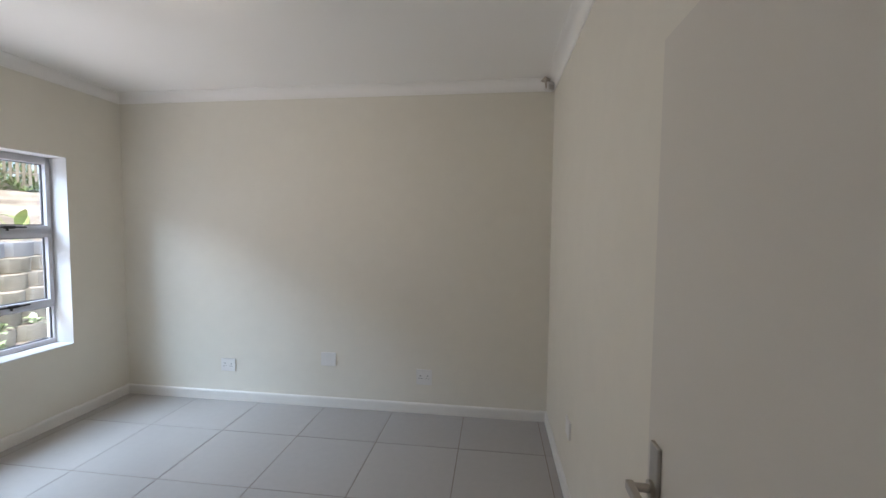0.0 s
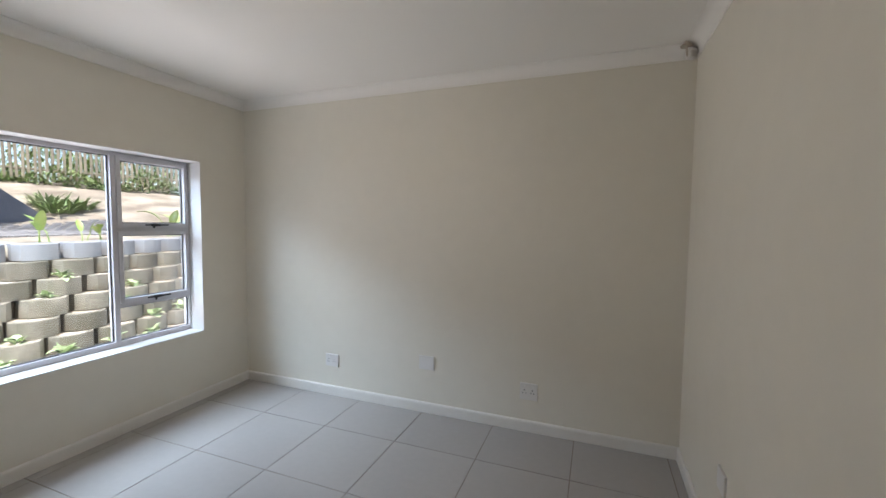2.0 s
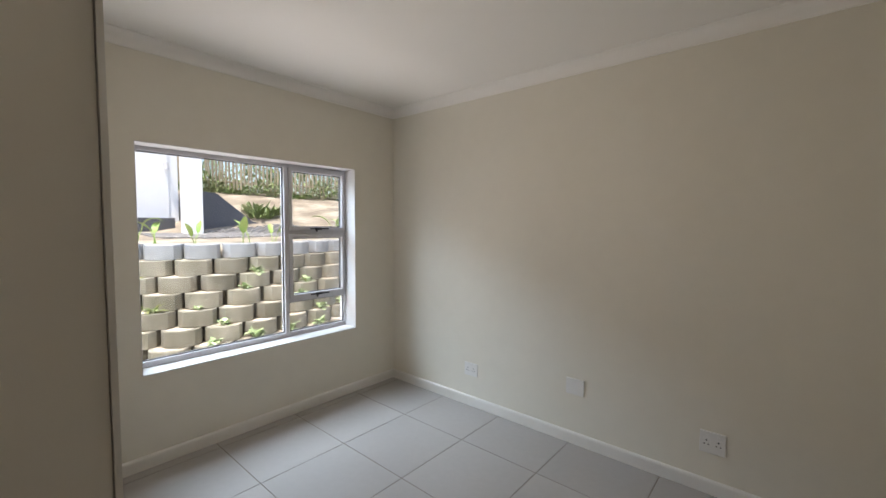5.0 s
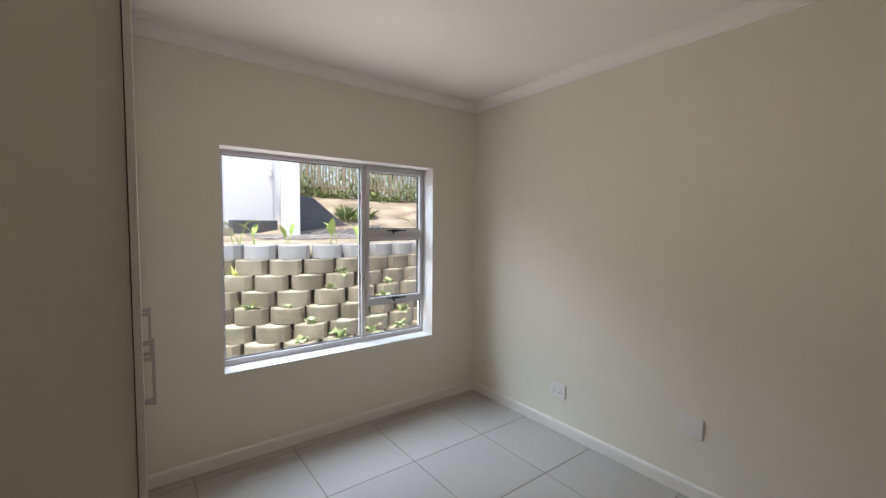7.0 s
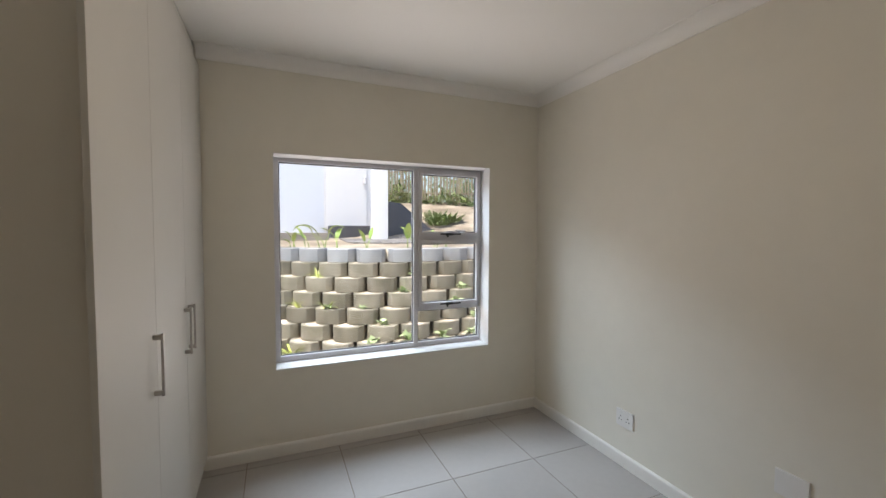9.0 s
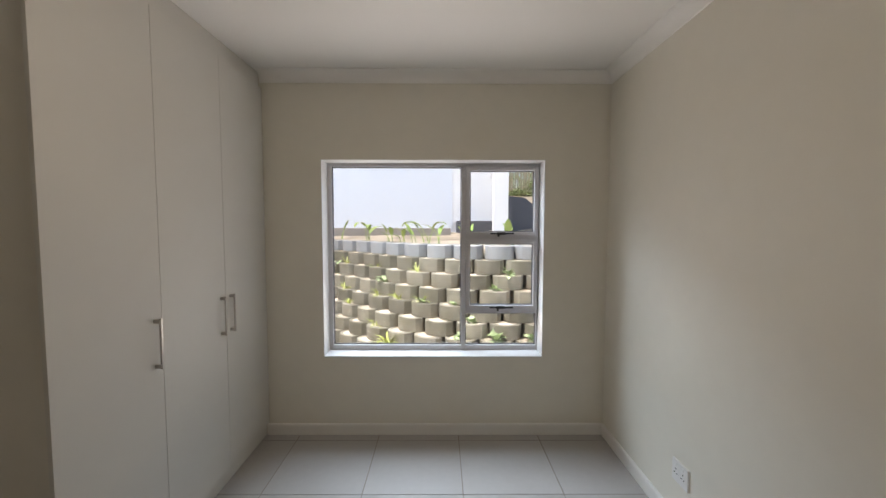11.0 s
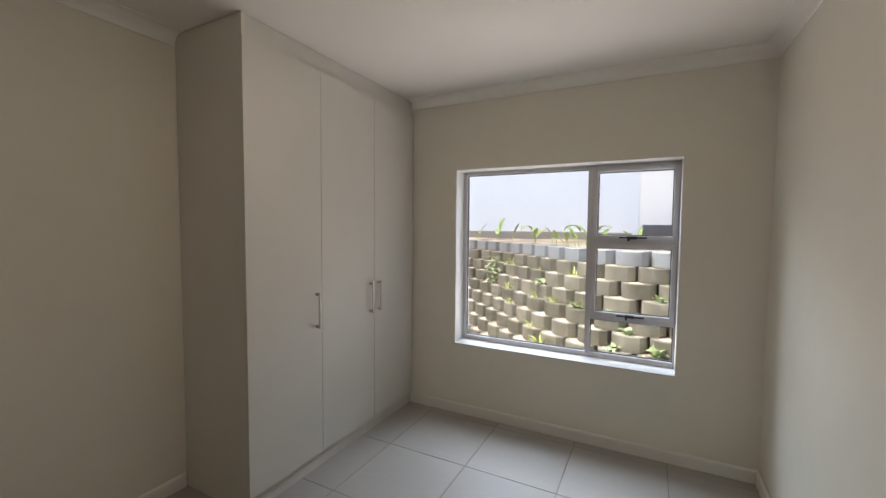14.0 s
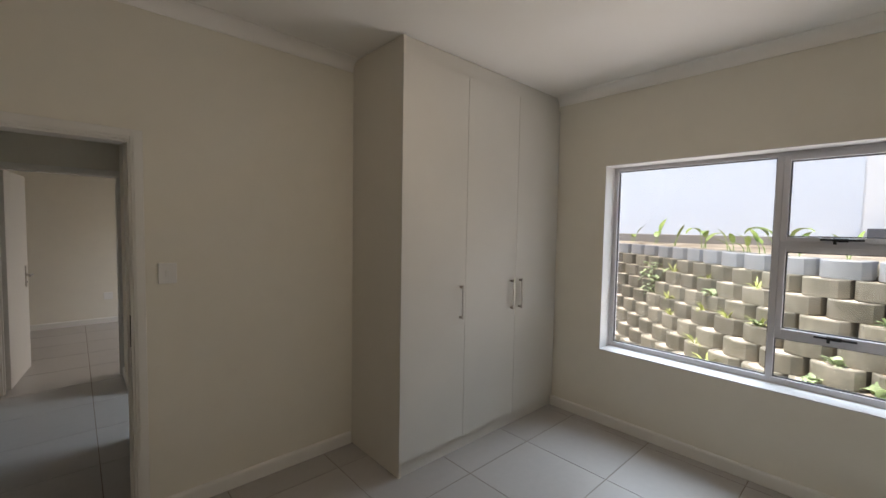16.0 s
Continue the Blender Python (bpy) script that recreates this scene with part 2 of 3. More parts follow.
cornice("trim_cornice_south", "x", YS, 1, -1.6, XE)


def skirting(name, axis, at_wall, flip, a, b):
    prof = [(0, 0.001), (0.016, 0.001), (0.016, 0.069), (0.0145, 0.077), (0.011, 0.082), (0.006, 0.086), (0, 0.086)]
    bm = prism([(at_wall + u * flip, v) for u, v in prof], axis, a, b)
    return structure(name, "white painted skirting board", bm, FRAME)


skirting("baseboard_north", "x", YN, -1, XW, XE)
skirting("baseboard_west", "y", XW, 1, 0.885, YN)
skirting("baseboard_east", "y", XE, -1, YS, YN)
skirting("baseboard_south", "x", YS, 1, -1.595, DX0 - 0.045)

# ---- passage and far room behind the doorway ----
# The opening in the west end is unseen, added to let passage fill in.
structure("wall_passage", "cream painted passage walls", boxes(
    (-2.2, YC - 0.12, -0.05, NX0 - 0.12, YC, 2.9), (NX0 - 0.12, YN2, -0.05, NX0, YC, 2.9), (NX1, YN2, -0.05, NX1 + 0.12, YC, 2.9),
    (NX1 + 0.12, YC - 0.12, -0.05, 2.2, YC, 2.9), (-2.32, YC - 0.12, -0.05, -2.2, YS - T_IN, 0.9), (-2.32, YC - 0.12, 2.1, -2.2, YS - T_IN, 2.9), (-2.32, YC - 0.12, 0.9, -2.2, -1.5, 2.1), (-2.32, -0.2, 0.9, -2.2, YS - T_IN, 2.1), (2.2, YC - 0.12, -0.05, 2.32, YS - T_IN, 2.9),
    (XE + T_IN, YS - T_IN, -0.05, 2.2, YS, 2.9), (-0.56, -0.76, -0.05, -0.442, YS - T_IN, 2.9)), WALL)
# The hole in the west side is unseen too, added for its fill lamp.
structure("wall_far_room", "cream painted walls of the room across the passage", boxes(
    (-2.6, YN2 - 0.12, -0.05, NX0, YN2, 2.9), (NX1, YN2 - 0.12, -0.05, 1.4, YN2, 2.9), (NX0, YN2 - 0.12, DZ + 0.05, NX1, YN2, 2.9),
    (-2.6, YB - 0.12, -0.05, 1.4, YB, 2.9), (1.4, YB - 0.12, -0.05, 1.52, YN2, 2.9),
    (-2.72, YB - 0.12, -0.05, -2.6, YB + 0.5, 2.9), (-2.72, YN2 - 0.7, -0.05, -2.6, YN2, 2.9),
    (-2.72, YB + 0.5, -0.05, -2.6, YN2 - 0.7, 0.7), (-2.72, YB + 0.5, 2.1, -2.6, YN2 - 0.7, 2.9)), WALL)
structure("ceiling_passage", "white ceiling over passage and far room", boxes((-2.72, YB - 0.12, ZC, 2.32, YS - T_IN, ZC + 0.1)), CEIL)
structure("roof_slab", "plain flat roof slab closing the house", boxes((-3.56, YB - 0.3, 2.905, 2.6, 4.0, 3.05)), KERB)
skirting("baseboard_far_room", "x", YB, 1, -2.6, 1.4)
skirting("baseboard_passage", "x", YC, 1, -2.2, NX0 - 0.002)
skirting("baseboard_neck", "y", NX0, 1, YN2, YC)
skirting("baseboard_hall", "x", YS - T_IN, -1, -2.2, -0.565)
skirting("baseboard_stub", "y", -0.442, 1, -0.776, YS - T_IN - 0.02)
skirting("baseboard_stub_end", "x", -0.76, -1, -0.56, -0.442)


# ---- doors ----
def door_frame(name, x0, x1, top, ya, yb):
    """White timber lining with rebate and moulded architraves on both faces."""
    ob = thing(name, "white painted timber door frame with stepped architrave", "door frame", kind="structure")
    part("jamb", boxes((x0, ya - 0.004, 0, x0 + 0.022, yb + 0.004, top)), FRAME, ob)
    part("jamb", boxes((x1 - 0.022, ya - 0.004, 0, x1, yb + 0.004, top)), FRAME, ob)
    part("head", boxes((x0 + 0.022, ya - 0.004, top - 0.022, x1 - 0.022, yb + 0.004, top)), FRAME, ob)
    ym = ya + 0.045
    part("stop", boxes((x0 + 0.022, ym, 0, x0 + 0.034, yb - 0.045, top - 0.022)), FRAME, ob)
    part("stop", boxes((x1 - 0.034, ym, 0, x1 - 0.022, yb - 0.045, top - 0.022)), FRAME, ob)
    for y, s in ((yb, 1), (ya, -1)):
        for a, b in ((x0 - 0.04, x0 + 0.012), (x1 - 0.012, x1 + 0.04)):
            bm = boxes((a, min(y, y + s * 0.014), 0, b, max(y, y + s * 0.014), top + 0.04), bevel=0.004)
            box(bm, a + 0.008, min(y + s * 0.014, y + s * 0.020), 0, b - 0.014, max(y + s * 0.014, y + s * 0.020), top + 0.032)
            part("architrave", bm, FRAME, ob)
        bm = boxes((x0 + 0.012, min(y, y + s * 0.014), top - 0.012, x1 - 0.012, max(y, y + s * 0.014), top + 0.04), bevel=0.004)
        box(bm, x0 + 0.012, min(y + s * 0.014, y + s * 0.020), top + 0.002, x1 - 0.012, max(y + s * 0.014, y + s * 0.020), top + 0.032)
        part("architrave", bm, FRAME, ob)
    return ob


fr1 = door_frame("doorframe_1", DX0, DX1, DZ, YS - T_IN, YS)
part("strike_plate", boxes((DX0 + 0.022, YS - 0.035, 0.93, DX0 + 0.024, YS - 0.012, 1.09)), SOCKET_DARK, fr1, "dark metal strike plate")
part("latch_plate", boxes((DX0 + 0.022, YS - 0.010, 0.83, DX0 + 0.0245, YS + 0.003, 0.915)), NICKEL, fr1, "worn nickel latch plate")
fr2 = door_frame("doorframe_2", NX0, NX1, DZ + 0.05, YN2 - 0.12, YN2)


def lever_handle(leaf, y, z, face, side):
    """Long back plate with a square-cut lever standing off the leaf and pointing to the hinge."""
    bm = boxes((min(face, face + side * 0.009), y - 0.021, z - 0.125, max(face, face + side * 0.009), y + 0.021, z + 0.095), bevel=0.003)
    plate = part("handle", bm, NICKEL, leaf, "brushed nickel lever handle on a long back plate")
    bm = bmesh.new()
    tube(bm, (face + side * 0.006, y, z), (face + side * 0.016, y, z), 0.017, seg=16)
    tube(bm, (face + side * 0.01, y, z), (face + side * 0.052, y, z), 0.009, seg=12)
    a, b = sorted((face + side * 0.044, face + side * 0.060))
    box(bm, a, y - 0.125, z - 0.010, b, y + 0.010, z + 0.010, bevel=0.003)
    part("lever", bm, NICKEL, plate)
    bm = bmesh.new()
    tube(bm, (face + side * 0.006, y, z - 0.075), (face + side * 0.013, y, z - 0.075), 0.008, seg=12)
    part("keyhole", bm, SOCKET_DARK, plate)
    return plate


def door_leaf(name, label, width, m, handle_z=1.0, paint=DOOR_PAINT, inset=0.055, top=1.968):
    """A flush leaf standing along its own y from the hinge at the origin; x is its thickness."""
    ob = thing(name, label, "door", kind="structure", at=m)
    leaf = part("leaf", boxes((-0.02, 0, 0.008, 0.02, width, top), bevel=0.002), paint, ob)
    lever_handle(leaf, width - inset, handle_z, -0.02, -1)
    lever_handle(leaf, width - inset, handle_z, 0.02, 1)
    for z in (0.22, 1.72):
        bm = bmesh.new()
        tube(bm, (-0.026, -0.006, z - 0.045), (-0.026, -0.006, z + 0.045), 0.007, seg=10)
        part("hinge", bm, NICKEL, ob)
    return ob


door_leaf("door_1", "flush white door standing open against the wall", 0.775, pose(0.402, 0.312, 0, 0, 0, -0.8), 1.03)
door_leaf("door_2", "flush white door standing open into the far room", 0.78, pose(0.328, -2.50, 0, 0, 0, 173.7), paint=BOARD, inset=0.11, top=2.018)


# ---- window ----
def window():
    ob = thing("window_1", "white aluminium window with one fixed pane and three smaller lights", "window", kind="structure")
    xa, xb = XW - 0.215, XW - 0.155
    fw, fr, m0, m1 = 0.034, 0.016, 2.346, 2.404
    part("window_frame", boxes((xa, WY0, WZ0, xb, WY0 + fw, WZ1), bevel=0.003), ALU, ob)
    part("window_frame", boxes((xa, WY1 - fr, WZ0, xb, WY1, WZ1), bevel=0.003), ALU, ob)
    part("window_frame", boxes((xa, WY0 + fw, WZ0, xb, WY1 - fr, WZ0 + fw + 0.01), bevel=0.003), ALU, ob)
    part("window_frame", boxes((xa, WY0 + fw, WZ1 - fw, xb, WY1 - fr, WZ1), bevel=0.003), ALU, ob)
    part("mullion", boxes((xa, m0 + 0.012, WZ0 + fw, xb + 0.004, m1 - 0.012, WZ1 - fw), bevel=0.003), ALU, ob)
    z_t = (1.510, 0.930)
    for z in z_t:
        part("transom", boxes((xa + 0.003, m1 - 0.012, z - 0.03, xb - 0.004, WY1 - fr, z + 0.01), bevel=0.003), ALU, ob)

    def pane(y0, y1, z0, z1, sash):
        """Glass with its beads; a sash frame round it where it opens."""
        holder = ob
        if sash:
            s = 0.031
            bm = boxes((xa + 0.012, y0, z0, xb + 0.012, y0 + s, z1), (xa + 0.012, y1 - s, z0, xb + 0.012, y1, z1),
                       (xa + 0.012, y0 + s, z0, xb + 0.012, y1 - s, z0 + s), (xa + 0.012, y0 + s, z1 - s, xb + 0.012, y1 - s, z1), bevel=0.003)
            holder = part("sash", bm, ALU, ob)
            y0, y1, z0, z1 = y0 + s, y1 - s, z0 + s, z1 - s
        x = (xa + xb) / 2
        b = 0.007
        bm = boxes((x - 0.005, y0, z0, x + 0.008, y0 + b, z1), (x - 0.005, y1 - b, z0, x + 0.008, y1, z1),
                   (x - 0.005, y0 + b, z0, x + 0.008, y1 - b, z0 + b), (x - 0.005, y0 + b, z1 - b, x + 0.008, y1 - b, z1))
        part("gasket", bm, RUBBER, holder)
        g = part("pane", boxes((x - 0.003, y0 + b, z0 + b, x + 0.001, y1 - b, z1 - b)), GLASS, holder, "clear glass pane")
        g.visible_shadow = False
        return holder

    pane(WY0 + fw, m0 + 0.012, WZ0 + fw + 0.01, WZ1 - fw, False)
    top = pane(m1 - 0.010, WY1 - fr + 0.004, z_t[0] + 0.004, WZ1 - fw + 0.004, True)
    mid = pane(m1 - 0.010, WY1 - fr + 0.004, z_t[1] + 0.004, z_t[0] - 0.028, True)
    pane(m1 - 0.012, WY1 - fr, WZ0 + fw + 0.01, z_t[1] - 0.03, False)
    for sash, z in ((top, z_t[0] + 0.004), (mid, z_t[1] + 0.004)):
        y = 2.665
        bm = boxes((xb + 0.012, y - 0.03, z + 0.006, xb + 0.026, y + 0.035, z + 0.028), bevel=0.003)
        box(bm, xb + 0.026, y - 0.085, z + 0.012, xb + 0.036, y + 0.10, z + 0.024, bevel=0.003)
        tube(bm, (xb + 0.031, y - 0.02, z - 0.008), (xb + 0.031, y - 0.02, z + 0.022), 0.008)
        part("window_stay", bm, BLACK, sash, "black peg stay")
    return ob


window()
bm = boxes((XW - 0.158, WY0 + 0.002, WZ0 - 0.004, XW + 0.004, WY1 - 0.002, WZ0 + 0.006), bevel=0.003)
structure("window_sill", "white painted inside window sill", bm, TRIM)
bm = boxes((XW - 0.158, WY0 + 0.0005, WZ0 + 0.006, XW + 0.001, WY0 + 0.004, WZ1 - 0.001), (XW - 0.158, WY1 - 0.004, WZ0 + 0.006, XW + 0.001, WY1 - 0.0005, WZ1 - 0.001),
           (XW - 0.158, WY0 + 0.004, WZ1 - 0.005, XW + 0.001, WY1 - 0.004, WZ1 - 0.0005))
structure("trim_window_reveal", "white painted plaster reveal of the window", bm, TRIM)


# ---- wardrobe ----
def wardrobe():
    ob = thing("wardrobe", "white built-in wardrobe with three tall doors", "wardrobe")
    x0, x1, yf = XW + 0.004, -1.604, 0.856
    # End panel is white board too; the cream colour paints in warm bounced light.
    part("side_panel", boxes((x1 - 0.02, YS + 0.003, 0.001, x1, yf + 0.0265, ZC - 0.004), bevel=0.001), DOOR_PAINT, ob, "plain white end panel, coloured cream for bounced light")
    # Carcass coloured dark brown, which paints shade into the gaps round the doors.
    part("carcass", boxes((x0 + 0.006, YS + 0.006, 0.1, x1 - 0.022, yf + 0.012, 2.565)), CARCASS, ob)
    part("plinth", boxes((x0, YS + 0.006, 0.001, x1 - 0.021, yf + 0.020, 0.098), bevel=0.001), BOARD, ob, "white kick board")
    part("filler", boxes((x0, YS + 0.006, 2.585, x1 - 0.021, yf + 0.018, ZC - 0.004), bevel=0.001), BOARD, ob, "white filler strip up to the ceiling")
    cuts = (x1 + 0.014, -2.143, -2.703, x0 + 0.012)
    hx = (-2.143 + 0.050, -2.703 + 0.056, -2.703 - 0.047)
    for i in range(3):
        a, b = cuts[i + 1] + 0.0016, cuts[i] - 0.0016
        d = part("door", boxes((a, yf + 0.029, 0.104, b, yf + 0.0455, 2.578), bevel=0.0012), BOARD, ob)
        h = hx[i]
        y = yf + 0.0455
        bm = boxes((h - 0.008, y, 0.946, h + 0.008, y + 0.030, 0.964), (h - 0.008, y, 1.154, h + 0.008, y + 0.030, 1.172), bevel=0.002)
        box(bm, h - 0.006, y + 0.024, 0.942, h + 0.006, y + 0.034, 1.176, bevel=0.002)
        part("handle", bm, NICKEL, d, "square brushed nickel bar handle")
    return ob


wardrobe()


# ---- sockets, switch, plates ----
def plate(name, label, category, w, h, m, kind):
    """A cover plate in its own xz plane, facing -y, centred on its origin."""
    ob = thing(name, label, category, at=m)
    part("cover", boxes((-w / 2, -0.011, -h / 2, w / 2, 0.001, h / 2), bevel=0.003), PLASTIC, ob)
    if kind == "socket":
        for cx in (-0.03, 0.03):
            bm = boxes((cx - 0.02, -0.0125, -0.022, cx + 0.02, -0.0105, 0.024), bevel=0.0008)
            face = part("socket_face", bm, PLASTIC, ob)
            bm = bmesh.new()
            for dx, dz, r in ((0, 0.012, 0.0045), (-0.0105, -0.010, 0.0038), (0.0105, -0.010, 0.0038)):
                tube(bm, (cx + dx, -0.0135, dz), (cx + dx, -0.012, dz), r, seg=10)
            part("pin_holes", bm, SOCKET_DARK, face)
        for cx in (-0.03, 0.03):
            part("rocker", boxes((cx - 0.007, -0.0145, 0.031, cx + 0.007, -0.0105, 0.045), bevel=0.001), PLASTIC, ob)
    if kind == "switch":
        part("rocker", boxes((-0.009, -0.0165, -0.016, 0.009, -0.0105, 0.016), bevel=0.002), PLASTIC, ob)
    return ob


plate("wall_socket", "white twin wall socket above the skirting", "socket", 0.135, 0.112, pose(-2.278, YN, 0.322), "socket")
plate("wall_socket", "white twin wall socket above the skirting", "socket", 0.130, 0.128, pose(-0.514, YN, 0.310), "socket")
plate("blank_plate", "white blank cover plate on the wall", "cover plate", 0.132, 0.115, pose(-1.348, YN, 0.420), "blank")
plate("blank_plate", "white blank cover plate beside the door", "cover plate", 0.11, 0.10, pose(XE, 2.49, 0.43, 0, 0, -90), "blank")
plate("light_switch", "white single light switch beside the doorway", "switch", 0.082, 0.108, pose(-0.509, YS, 1.30, 0, 0, 180), "switch")
plate("wall_socket", "white wall socket in the far room", "socket", 0.11, 0.11, pose(-0.52, YB, 0.42, 0, 0, 180), "blank")


# ---- alarm sensor in the corner ----
def sensor():
    ob = thing("alarm_sensor", "small white motion sensor hanging from a corner bracket", "sensor", at=pose(0.425, 3.35, 2.655, 0, 0, 35))
    bm = bmesh.new()
    tube(bm, (-0.02, 0, 0.018), (-0.02, 0, 0.030), 0.032, 0.022, seg=20)
    tube(bm, (-0.02, 0, 0.012), (-0.02, 0, 0.018), 0.034, seg=20)
    box(bm, -0.028, -0.008, 0.030, -0.012, 0.008, 0.044)
    part("mounting_cap", bm, TAUPE, ob, "taupe ceiling cap")
    bm = bmesh.new()
    tube(bm, (-0.02, 0, 0.012), (-0.017, -0.002, -0.03), 0.007, 0.006, seg=10)
    tube(bm, (-0.017, -0.002, -0.03), (-0.004, 0, -0.045), 0.006, 0.007, seg=10)
    part("bracket", bm, TAUPE, ob)
    housing = part("housing", boxes((-0.012, -0.018, -0.058, 0.052, 0.024, 0.012), bevel=0.012), PLASTIC, ob, smooth=True)
    part("lens", boxes((-0.002, -0.0215, -0.048, 0.042, -0.014, -0.012), bevel=0.003), BOARD, housing)
    return ob


sensor()


# ---- ceiling light ----
def ceiling_light(x, y):
    ob = thing("ceiling_light", "round flush ceiling light, switched on", "ceiling light", at=pose(x, y, ZC))
    bm = bmesh.new()
    tube(bm, (0, 0, -0.03), (0, 0, 0.0), 0.15, seg=40)
    part("base", bm, TRIM, ob)
    bm = bmesh.new()
    bmesh.ops.create_uvsphere(bm, u_segments=40, v_segments=16, radius=1, matrix=Matrix.LocRotScale((0, 0, -0.03), None, (0.138, 0.138, 0.045)))
    bmesh.ops.delete(bm, geom=[v for v in bm.verts if v.co.z > -0.0299], context="VERTS")
    part("diffuser", bm, LAMP_GLOW, ob, "glowing opal diffuser", smooth=True)
    return ob


ceiling_light(-1.42, 1.85)

# ---- small thing behind the far door ----
bm = bmesh.new()
tube(bm, (0, 0, 0), (0, 0, 0.03), 0.022, 0.018, seg=14)
tube(bm, (0, 0, 0.03), (0, 0, 0.05), 0.02, 0.016, seg=14)
thing("door_stop", "small white floor door stop", "door stop", bm, PLASTIC, at=pose(0.36, -5.1, 0.001))


# ---- outside: the ground ----
def wall_x(y):
    """East face of the retaining wall's top course: a bulge that falls back towards both ends."""
    ys, xs = (-7.0, -4.0, -1.5, 0.0, 1.1, 1.95, 2.8, 3.5, 4.6, 6.0, 8.0, 11.0), (-11.6, -10.2, -9.0, -8.0, -6.95, -6.05, -5.72, -5.75, -6.0, -6.5, -7.5, -9.5)
    return float(np.interp(y, ys, xs))


def wall_smooth(y):
    return sum(wall_x(y + d) for d in (-0.5, -0.25, 0, 0.25, 0.5)) / 5


TOP = 1.31
COURSE, SETBACK, COURSES = 0.19, 0.112, 9


def land(x, y):
    """Height of the upper garden: nearly level by the wall, then a bank that climbs to the fence."""
    r = math.hypot(x + 0.2, y - 0.5)
    k = min(1, max(0, (y - 2.9) / 1.6))
    k = k * k * (3 - 2 * k)
    z = TOP - 0.035 + 0.02 * max(0, r - 6.0)
    z += k * 0.21 * max(0, min(r, 15.0) - 9.6)
    return z + 0.025 * noise.noise((x * 1.3, y * 1.3, 0))


bm = bmesh.new()
bmesh.ops.create_grid(bm, x_segments=8, y_segments=8, size=400, matrix=Matrix.Translation((0, 0, -0.42)))
structure("ground", "bare sandy ground round the house", bm, SAND)
bm = bmesh.new()
ys = [-60, -40, -25, -16, -11] + [-8 + 0.35 * i for i in range(64)] + [16, 20, 28, 40, 60]
ds = [0.0] + [0.25 * 1.12 ** i - 0.0 for i in range(46)]
rows_v = []
for y in ys:
    x0 = wall_smooth(y) - 0.24
    rows_v.append([bm.verts.new((x0, y, -0.5))] + [bm.verts.new((x0 - d, y, land(x0 - d, y))) for d in ds])
for a, b in zip(rows_v, rows_v[1:]):
    for i in range(len(a) - 1):
        bm.faces.new((a[i], a[i + 1], b[i + 1], b[i]))
bmesh.ops.recalc_face_normals(bm, faces=bm.faces)
structure("ground_upper_garden", "sandy upper garden behind the retaining wall", bm, SAND, smooth=True)

# Unseen pale slab added to bounce sunlight up through the window.
bm = boxes((-4.95, -3.0, -0.6, XW - T_OUT - 0.005, 6.0, -0.39), bevel=0.01)
structure("pavement", "unseen pale slab added along the house to bounce sunlight", bm, BOUNCE_SLAB)

# ---- retaining wall of hollow concrete blocks ----
def block_mesh(name, shade, wob):
    """Hollow block with a bowed front towards +x between canted corners, a rim and soil inside."""
    bm = bmesh.new()
    w, d, h = 0.200, 0.142, 0.186
    out = [(-0.16, -w), (0.0, -w), (d - 0.048, -w * 0.76), (d - 0.014, -w * 0.40), (d, 0.0), (d - 0.014, w * 0.40), (d - 0.048, w * 0.76), (0.0, w), (-0.16, w)]
    inn = [(x - 0.035 if x > -0.1 else x + 0.03, y * 0.8) for x, y in out]
    lo = [bm.verts.new((x, y, 0)) for x, y in out]
    mid = [bm.verts.new((x + 0.003, y, h * 0.94)) for x, y in out]
    hi = [bm.verts.new((x - 0.004, y * 0.98, h + wob * math.sin(3 * i))) for i, (x, y) in enumerate(out)]
    ri = [bm.verts.new((x, y, h)) for x, y in inn]
    so = [bm.verts.new((x, y, h - 0.008)) for x, y in inn]
    n = len(out)
    for i in range(n):
        j = (i + 1) % n
        for p, q in ((lo, mid), (mid, hi), (hi, ri), (ri, so)):
            bm.faces.new((p[i], p[j], q[j], q[i]))
    f = bm.faces.new(so)
    f.material_index = 1
    bm.faces.new(lo[::-1])
    bmesh.ops.recalc_face_normals(bm, faces=bm.faces)
    for f in bm.faces:
        f.smooth = abs(f.normal.z) < 0.7
    for e in bm.edges:
        e.smooth = e.calc_face_angle(0.0) < 0.45
    return mesh(name, bm, shade, SOIL)


retaining = thing("retaining_wall", "terraced retaining wall of round-fronted concrete blocks", "retaining wall", kind="structure")
plain = [block_mesh("block", BLOCK, w) for w in (0.001, 0.003)]
painted = block_mesh("block", BLOCK_W, 0.001)
rng = random.Random(4)
pockets = []
def course_point(y, fwd, z):
    slope = (wall_smooth(y + 0.1) - wall_smooth(y - 0.1)) / 0.2
    n = Vector((1, -slope, 0)).normalized()
    return Vector((wall_smooth(y), y, z)) + n * fwd, n


